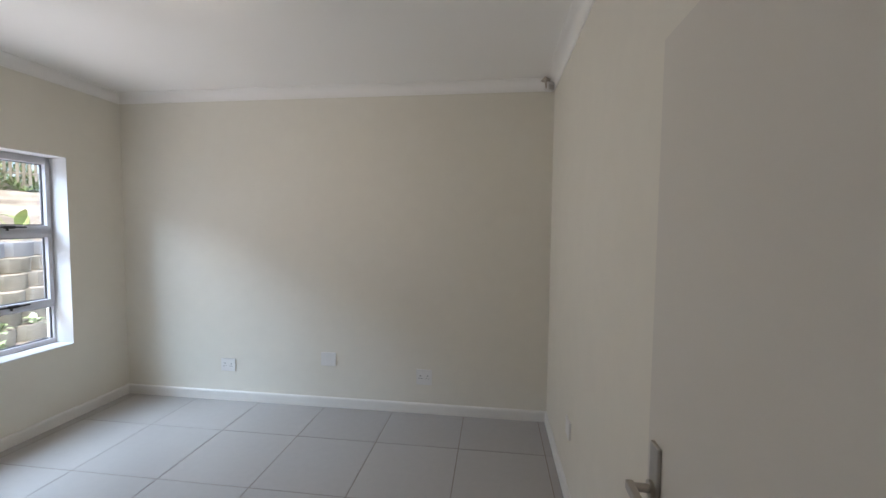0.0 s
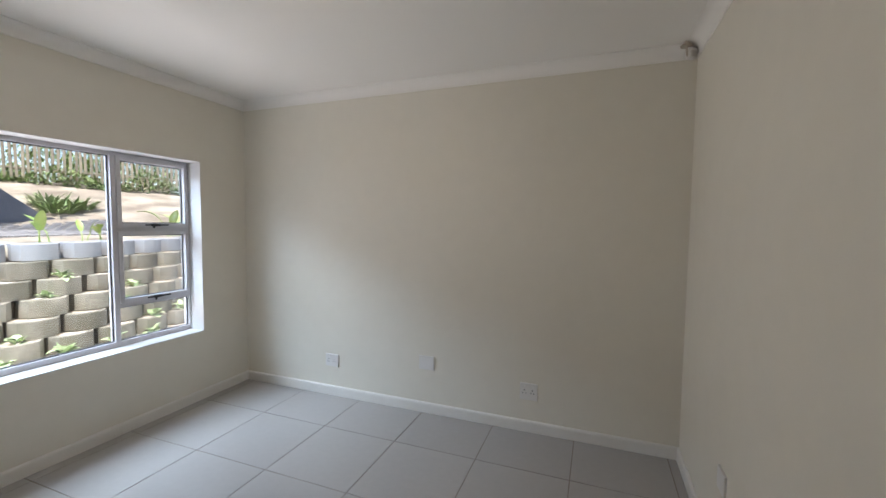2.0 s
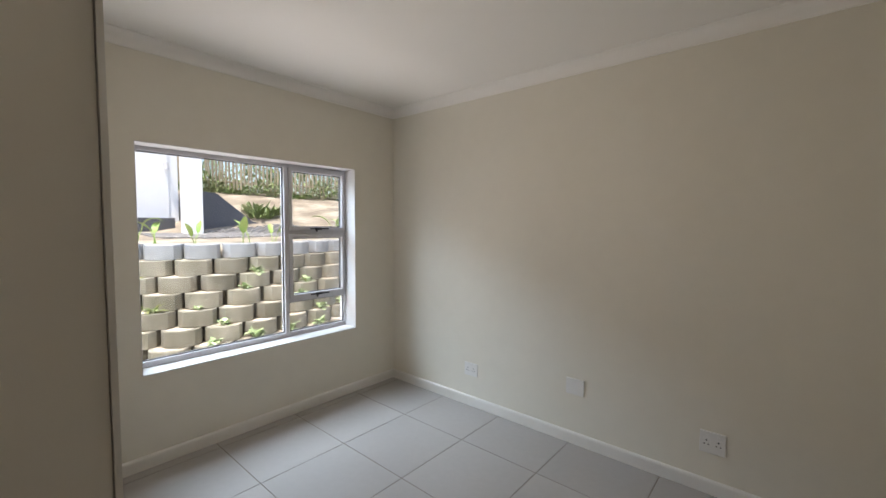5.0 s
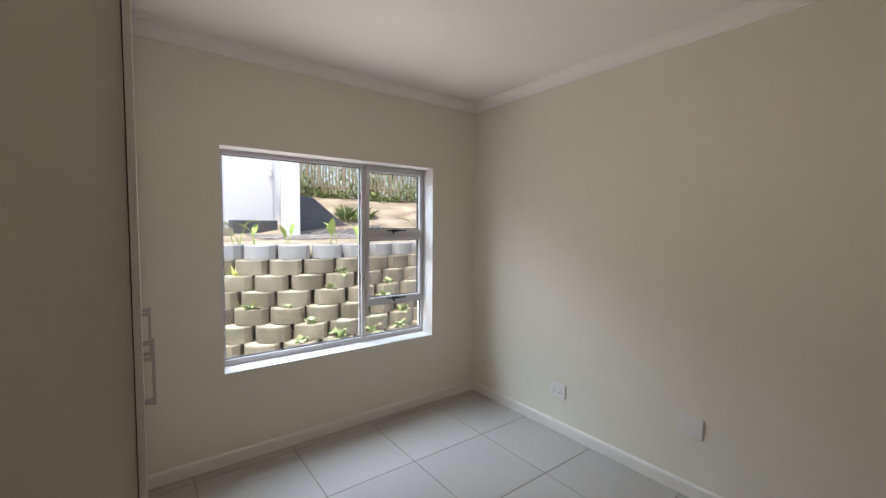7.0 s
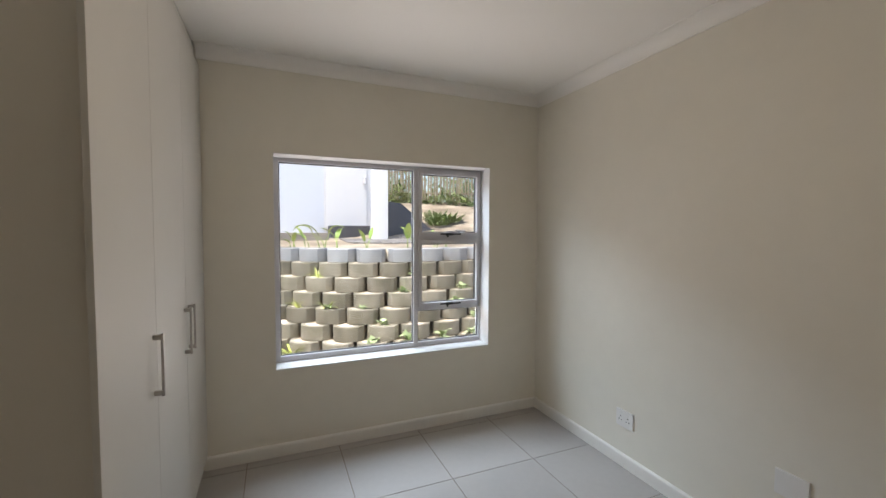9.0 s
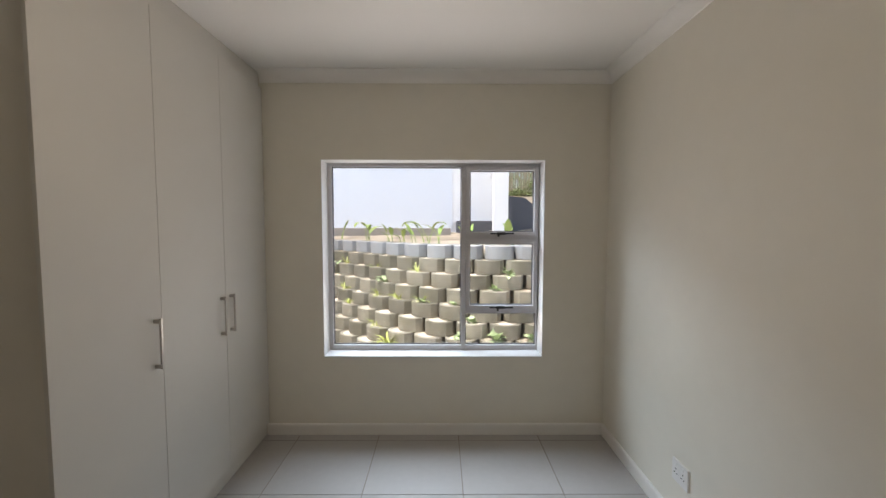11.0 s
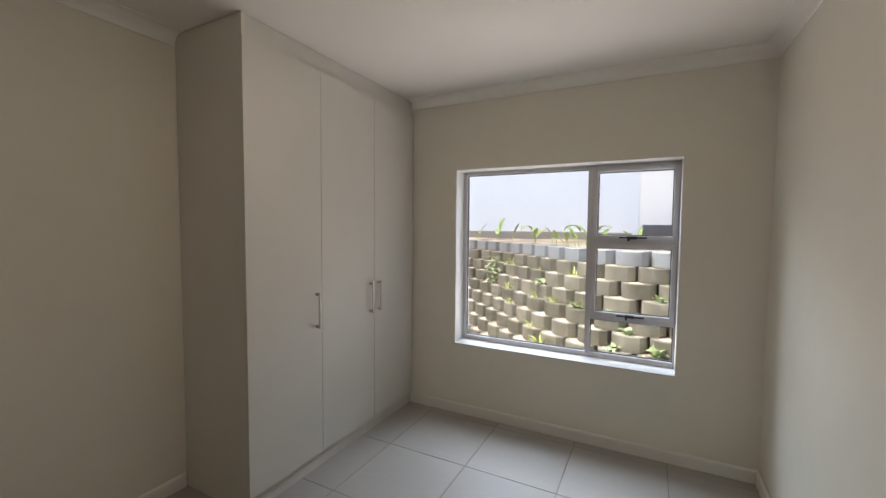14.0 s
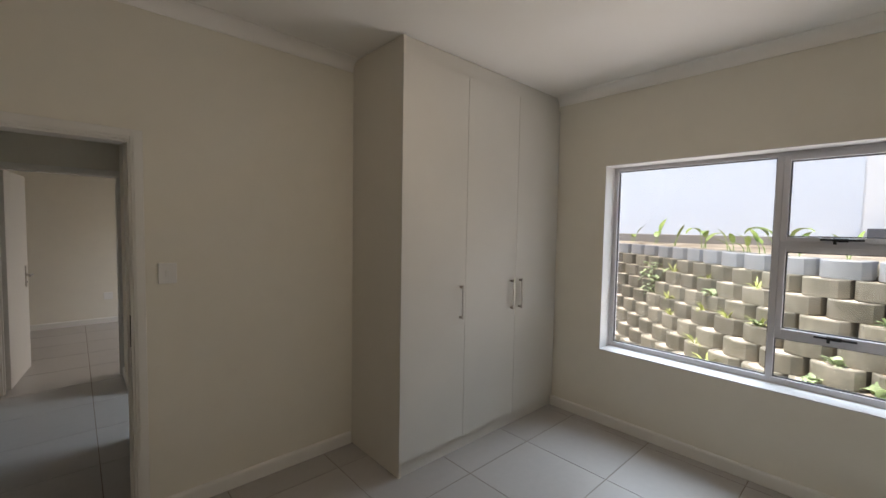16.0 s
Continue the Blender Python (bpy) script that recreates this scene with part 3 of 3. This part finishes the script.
for c in range(COURSES):
    z = TOP - COURSE * (c + 1)
    fwd = SETBACK * c - 0.125
    y = 7.2 - (c % 2) * 0.205
    while y > -4.2:
        p, n = course_point(y, fwd, z)
        yaw = math.degrees(math.atan2(n.y, n.x))
        me = painted if c == 0 else plain[rng.randrange(2)]
        part("block", me, None, retaining, at=pose(p.x, p.y, p.z, 0, rng.uniform(-1, 1), yaw + rng.uniform(-4, 4)))
        if c > 0:
            pockets.append((p, n))
        gap = 0.432 + rng.uniform(-0.01, 0.012)
        while (course_point(y, fwd, z)[0] - p).length < gap:
            y -= 0.01
# Earth backing, its colour darkened to paint deep shade between the blocks.
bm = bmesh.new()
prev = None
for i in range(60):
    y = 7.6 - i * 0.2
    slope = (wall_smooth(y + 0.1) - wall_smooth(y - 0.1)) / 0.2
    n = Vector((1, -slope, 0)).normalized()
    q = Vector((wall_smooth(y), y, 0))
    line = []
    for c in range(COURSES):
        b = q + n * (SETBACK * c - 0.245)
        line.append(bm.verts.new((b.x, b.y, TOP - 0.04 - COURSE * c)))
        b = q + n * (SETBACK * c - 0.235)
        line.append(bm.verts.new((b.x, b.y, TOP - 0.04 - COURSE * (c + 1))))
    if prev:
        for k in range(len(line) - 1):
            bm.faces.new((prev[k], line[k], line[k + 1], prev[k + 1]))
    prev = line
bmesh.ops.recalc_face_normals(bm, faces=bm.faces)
part("soil_core", bm, EARTH, retaining, "earth between the blocks, coloured dark for gap shade")


# ---- plants ----
def leaf(bm, base, heading, length, width, rise, droop, seg=6, fold=0.25):
    """A blade that rises from its base and bends over, folded along the midrib."""
    side = Vector((-heading.y, heading.x, 0)).normalized()
    p = Vector(base)
    a = rise
    rows_l = []
    for i in range(seg + 1):
        t = i / seg
        w = width * math.sin(math.pi * min(1, 0.12 + 0.88 * t)) ** 0.8 * 0.5
        up = Vector((0, 0, 1))
        nrm = (up * math.cos(a) - heading * math.sin(a))
        rows_l.append((bm.verts.new(p - side * w + nrm * w * fold), bm.verts.new(p), bm.verts.new(p + side * w + nrm * w * fold)))
        p = p + (heading * math.cos(a) + up * math.sin(a)) * (length / seg)
        a -= droop / seg
    for r, s in zip(rows_l, rows_l[1:]):
        bm.faces.new((r[0], r[1], s[1], s[0]))
        bm.faces.new((r[1], r[2], s[2], s[1]))


def heading(a):
    return Vector((math.cos(a), math.sin(a), 0))


def canna(x, y, size, seed):
    """Bent shoots, each with one broad blade that stands up or hangs over."""
    r = random.Random(seed)
    ob = thing("garden_plant", "young broad-leaved plant with long stems in the sandy bed", "plant", group="young plants along the wall", at=pose(x, y, land(x, y) - 0.02))
    for i in range(r.randint(2, 3)):
        a = r.uniform(0, 6.28)
        h = size * r.uniform(0.25, 0.45) if i else size * 0.5
        lean = Vector((math.cos(a), math.sin(a), 0)) * h * r.uniform(0.1, 0.45)
        foot = Vector((r.uniform(-0.04, 0.04), r.uniform(-0.04, 0.04), 0))
        mid, top = foot + lean * 0.35 + Vector((0, 0, h * 0.6)), foot + lean + Vector((0, 0, h))
        bm = bmesh.new()
        tube(bm, foot, mid, 0.008, 0.0065, seg=6)
        tube(bm, mid, top, 0.0065, 0.004, seg=6)
        stem = part("stem", bm, LEAF, ob)
        bm = bmesh.new()
        leaf(bm, top, heading(a), size * r.uniform(0.45, 0.62), size * r.uniform(0.2, 0.26), r.uniform(0.7, 1.4), r.choice((0.3, 0.7, 1.2, 2.2)), seg=8)
        part("leaf", bm, LEAF, stem, smooth=True)
    return ob


def succulent(p, size, seed):
    r = random.Random(seed)
    ob = thing("pocket_plant", "small pale green plant growing from a block", "plant", group="plants in the block wall", at=pose(p.x, p.y, p.z))
    bm = bmesh.new()
    for i in range(r.randint(12, 18)):
        a = r.uniform(0, 6.28)
        leaf(bm, (0.02 * math.cos(a), 0.02 * math.sin(a), r.uniform(0, size * 0.5)), heading(a), size * r.uniform(0.6, 1.1), size * 0.62, r.uniform(0.2, 1.2), r.uniform(0.3, 1.5), seg=4)
    part("leaves", bm, SUCC, ob, smooth=True)
    return ob


def shrub(name, label, x, y, size, height, count, shade, seed, spiky=False):
    r = random.Random(seed)
    ob = thing(name, label, "shrub", at=pose(x, y, land(x, y) - 0.03))
    bm = bmesh.new()
    for i in range(5):
        a = r.uniform(0, 6.28)
        tube(bm, (0, 0, 0), (0.3 * size * math.cos(a), 0.3 * size * math.sin(a), height * 0.5), 0.015, 0.006, seg=5)
    part("stem", bm, FENCE, ob)
    bm = bmesh.new()
    for i in range(count):
        a = r.uniform(0, 6.28)
        q = r.random() ** 0.5 * size
        base = (q * math.cos(a) * 0.6, q * math.sin(a) * 0.6, 0.03 if spiky else r.uniform(0.05, height) * (1.1 - 0.6 * q / size))
        leaf(bm, base, heading(a + r.uniform(-0.8, 0.8)), height * r.uniform(0.7, 1.2) if spiky else 0.16 * r.uniform(0.6, 1.3), 0.045 if spiky else 0.07, r.uniform(0.5, 1.3), r.uniform(0.3, 1.6), seg=4)
    part("leaves", bm, shade, ob)
    return ob


for i, (y, size) in enumerate(((-0.8, 0.4), (-0.2, 0.5), (0.24, 0.4), (0.86, 0.55), (1.34, 0.36), (1.58, 0.34), (1.78, 0.38), (1.98, 0.56), (2.2, 0.42), (2.58, 0.36), (3.22, 0.46), (3.68, 0.32), (3.85, 0.36), (4.98, 0.6), (5.15, 0.5))):
    canna(wall_smooth(y) - 0.42, y, size, 20 + i)


def pocket(course, y):
    """A place on the soil of the block nearest to y in a course, by its front rim."""
    z = TOP - COURSE * (course + 1)
    p, n = min((q for q in pockets if abs(q[0].z - z) < 0.05), key=lambda q: abs(q[0].y - y))
    return p + n * 0.05 + Vector((0, 0, 0.17))


ROSETTES = ((2, 2.97), (3, 2.75), (4, 2.5), (5, 2.72), (6, 2.95), (6, 2.3), (3, 4.0), (4, 3.7), (5, 3.75), (6, 3.6), (6, 3.25), (4, 2.1), (3, 1.5), (5, 4.3))
for i, (c, y) in enumerate(ROSETTES):
    succulent(pocket(c, y), rng.uniform(0.09, 0.14) * (0.55 if i == 2 else 1), 60 + i)
trail = thing("trailing_plant", "grey-green trailing plant hanging over the blocks", "plant", at=pose(pocket(2, 0.2).x - 0.05, pocket(2, 0.2).y, 0.93))
bm = bmesh.new()
for i in range(160):
    a, q = rng.uniform(0, 6.28), rng.random() ** 0.6
    drop = rng.random() * 0.55
    leaf(bm, (0.08 + 0.25 * drop + 0.1 * q * math.cos(a), 0.26 * q * math.sin(a), 0.12 - drop), heading(rng.uniform(-1.2, 1.2)), rng.uniform(0.05, 0.09), 0.05, rng.uniform(-0.6, 0.8), 0.8, seg=3)
part("leaves", bm, SUCC, trail)
for i, (x, y, s) in enumerate(((-10.2, 5.3, 0.55), (-10.4, 5.75, 0.5), (-10.9, 5.5, 0.5), (-8.0, 7.0, 0.3))):
    shrub("shrub", "dark strap-leaved clump on the sandy bank", x, y, s * 0.8, 0.36, 110, SUCC if i == 2 else SHRUB, 100 + i, True)


def grass_tuft(p, size, seed, count=22):
    r = random.Random(seed)
    ob = thing("grass_tuft", "yellow-green strappy tuft growing from a block", "plant", group="tufts in the block wall", at=pose(p.x, p.y, p.z))
    bm = bmesh.new()
    for i in range(count):
        a = r.uniform(0, 6.28)
        leaf(bm, (0.015 * math.cos(a), 0.015 * math.sin(a), 0), heading(a), size * r.uniform(0.7, 1.2), size * 0.09, r.uniform(0.6, 1.4), r.uniform(0.8, 2.2), seg=5)
    part("leaves", bm, TUFT, ob, smooth=True)
    return ob


TUFTS = ((2, 1.15), (2, 1.75), (4, 1.7), (4, 1.85), (4, 1.25), (6, 1.2), (7, 1.35), (2, 0.45), (7, 1.9), (5, 0.9), (4, 0.5))
for i, (c, y) in enumerate(TUFTS):
    grass_tuft(pocket(c, y), rng.uniform(0.15, 0.22), 200 + i, 12)
grass_tuft(pocket(7, 1.68), 0.26, 230, 40)

# ---- outside: paving, neighbour's house, ramp, fence ----
paving = thing("paving", "grey cobble paving before the white house", "paving", kind="structure")
paver = mesh("paver", boxes((-0.095, -0.045, -0.05, 0.095, 0.045, 0), bevel=0.006), PAVER)
for i in range(9):
    for j in range(30):
        x, y = -7.75 - i * 0.2 - 0.10 * (j % 2), 5.6 - j * 0.1
        part("paver", paver, None, paving, at=pose(x, y, land(x, y) + 0.028, rng.uniform(-1, 1), rng.uniform(-1, 1), rng.uniform(-2, 2)))
bm = boxes((-9.6, -2.2, 1.2, -9.42, 2.42, 1.505), bevel=0.012)
structure("kerb", "concrete kerb between bed and house", bm, KERB)

house = thing("neighbour_house", "white plastered house with charcoal plinth", "house")
HX = -11.1
part("wall", boxes((HX - 5, -14, 0.9, HX, 2.50, 5.4)), HOUSE_SHADE, house, "white plaster wall with bluish shade in its paint")
part("wall", boxes((HX - 5, 2.50, 0.9, HX - 0.02, 3.80, 5.4)), HOUSE_LIT, house)
part("pier", boxes((-9.48, 3.36, 0.9, -9.2, 3.68, 5.4), bevel=0.01), HOUSE_LIT, house, "white plaster pier")
part("door", boxes((HX - 0.02, 2.54, 1.62, HX + 0.01, 3.60, 3.9), bevel=0.004), HOUSE_LIT, house, "bright white door")
part("step", boxes((HX - 0.02, 2.60, 1.2, HX + 0.50, 3.58, 1.68), bevel=0.01), CHARCOAL, house, "charcoal painted step")
part("roof", boxes((HX - 5.6, -14.6, 5.4, HX + 0.05, 3.82, 5.55)), KERB, house)

bm = prism([(3.72, 1.3), (5.1, 1.3), (5.1, 1.58), (4.9, 1.62), (4.15, 2.22), (3.72, 2.26)], "x", -10.2, -9.75)
bmesh.ops.bevel(bm, geom=bm.edges[:], offset=0.02, segments=2, affect="EDGES")
thing("ramp_wall", "charcoal painted sloping garden wall beside the house", "garden wall", bm, CHARCOAL)

lamp = thing("outdoor_wall_lamp", "small grey outdoor lamp on the white house wall", "wall lamp", at=pose(HX + 0.018, 3.55, 2.88))
part("back_plate", boxes((-0.01, -0.04, -0.07, 0.02, 0.04, 0.07), bevel=0.006), ALU, lamp)
bm = bmesh.new()
tube(bm, (0.08, 0, -0.10), (0.08, 0, 0.06), 0.05, 0.035, seg=14)
tube(bm, (0.0, 0, 0.03), (0.08, 0, 0.03), 0.012, seg=8)
part("shade", bm, ALU, lamp)

fence = thing("timber_fence", "weathered timber picket fence on the bank", "fence")
FA, FB = Vector((-17.5, 2.6, 0)), Vector((-8.6, 12.2, 0))
run = (FB - FA).length
along = (FB - FA).normalized()
fyaw = math.degrees(math.atan2(along.y, along.x))
bm = boxes((-0.030, -0.012, 0, 0.030, 0.012, 1.45), bevel=0.005)
picket = mesh("picket", bm, FENCE)
s = 0.0
while s < run:
    p = FA + along * s
    part("picket", picket, None, fence, at=pose(p.x, p.y, land(p.x, p.y) + 0.02 + rng.uniform(-0.04, 0.05), rng.uniform(-1.5, 1.5), rng.uniform(-1.2, 1.2), fyaw + rng.uniform(-4, 4)))
    s += 0.112 + rng.uniform(-0.018, 0.018)
for h in (0.35, 1.15):
    bm = bmesh.new()
    for k in range(6):
        a, b = FA + along * (run * k / 6), FA + along * (run * (k + 1) / 6)
        off = Vector((-along.y, along.x, 0)) * 0.035
        tube(bm, a + off + Vector((0, 0, land(a.x, a.y) + h)), b + off + Vector((0, 0, land(b.x, b.y) + h)), 0.03, seg=6)
    part("rail", bm, FENCE, fence)


def hedge(name, label, offset, size, height, count, seed, shade):
    r = random.Random(seed)
    bm = bmesh.new()
    side = Vector((along.y, -along.x, 0))
    for i in range(count):
        t = r.random()
        lump = 0.35 + 0.75 * noise.noise((t * 14, seed, 0)) + 0.25 * noise.noise((t * 40, seed, 3))
        p = FA + along * (run * t) + side * (offset + r.uniform(-size, size))
        p.z = land(p.x, p.y) + r.random() ** 1.2 * height * max(0.05, lump)
        leaf(bm, p, heading(r.uniform(0, 6.28)), r.uniform(0.07, 0.16), r.uniform(0.035, 0.08), r.uniform(-0.3, 1.3), r.uniform(0, 1.5), seg=2)
    return thing(name, label, "hedge", bm, shade, kind="stuff")


hedge("hedge", "leafy plants growing along the fence", 0.3, 0.2, 0.8, 3600, 7, SHRUB)
hedge("hedge", "dense green bushes behind the fence", -1.6, 1.1, 4.2, 24000, 9, GARDEN)

# ---- floor tiles ----
PITCH, JOINT = 0.602, 0.004
floor = structure("floor", "light grey porcelain floor tiles with brown grout", boxes((XW, YS - T_IN, -0.1, XE, YN, -0.0025)), GROUT)
floor_2 = structure("floor_passage", "light grey porcelain tiles in passage and far room", boxes((-2.72, YB, -0.1, 2.32, YS - T_IN, -0.0025)), GROUT)


def tile(x0, y0, x1, y1, parent):
    bm = bmesh.new()
    b = 0.0015
    lo = [bm.verts.new((x, y, -0.004)) for x, y in ((x0, y0), (x1, y0), (x1, y1), (x0, y1))]
    hi = [bm.verts.new((x, y, 0)) for x, y in ((x0 + b, y0 + b), (x1 - b, y0 + b), (x1 - b, y1 - b), (x0 + b, y1 - b))]
    for i in range(4):
        bm.faces.new((lo[i], lo[(i + 1) % 4], hi[(i + 1) % 4], hi[i]))
    bm.faces.new(hi)
    part("tile", bm, TILE, parent)


def lay(gx, gy, x0, y0, x1, y1, parent):
    i = math.floor((x0 - gx) / PITCH)
    while gx + i * PITCH < x1:
        a, b = max(x0, gx + i * PITCH + JOINT / 2), min(x1, gx + (i + 1) * PITCH - JOINT / 2)
        j = math.floor((y0 - gy) / PITCH)
        while gy + j * PITCH < y1:
            c, d = max(y0, gy + j * PITCH + JOINT / 2), min(y1, gy + (j + 1) * PITCH - JOINT / 2)
            if b - a > 0.006 and d - c > 0.006:
                tile(a, c, b, d, parent)
            j += 1
        i += 1


lay(-3.19, 1.13, XW, YS - T_IN, XE, YN, floor)
lay(-0.24, -1.70, -2.6, YB, 1.4, YS - T_IN, floor_2)
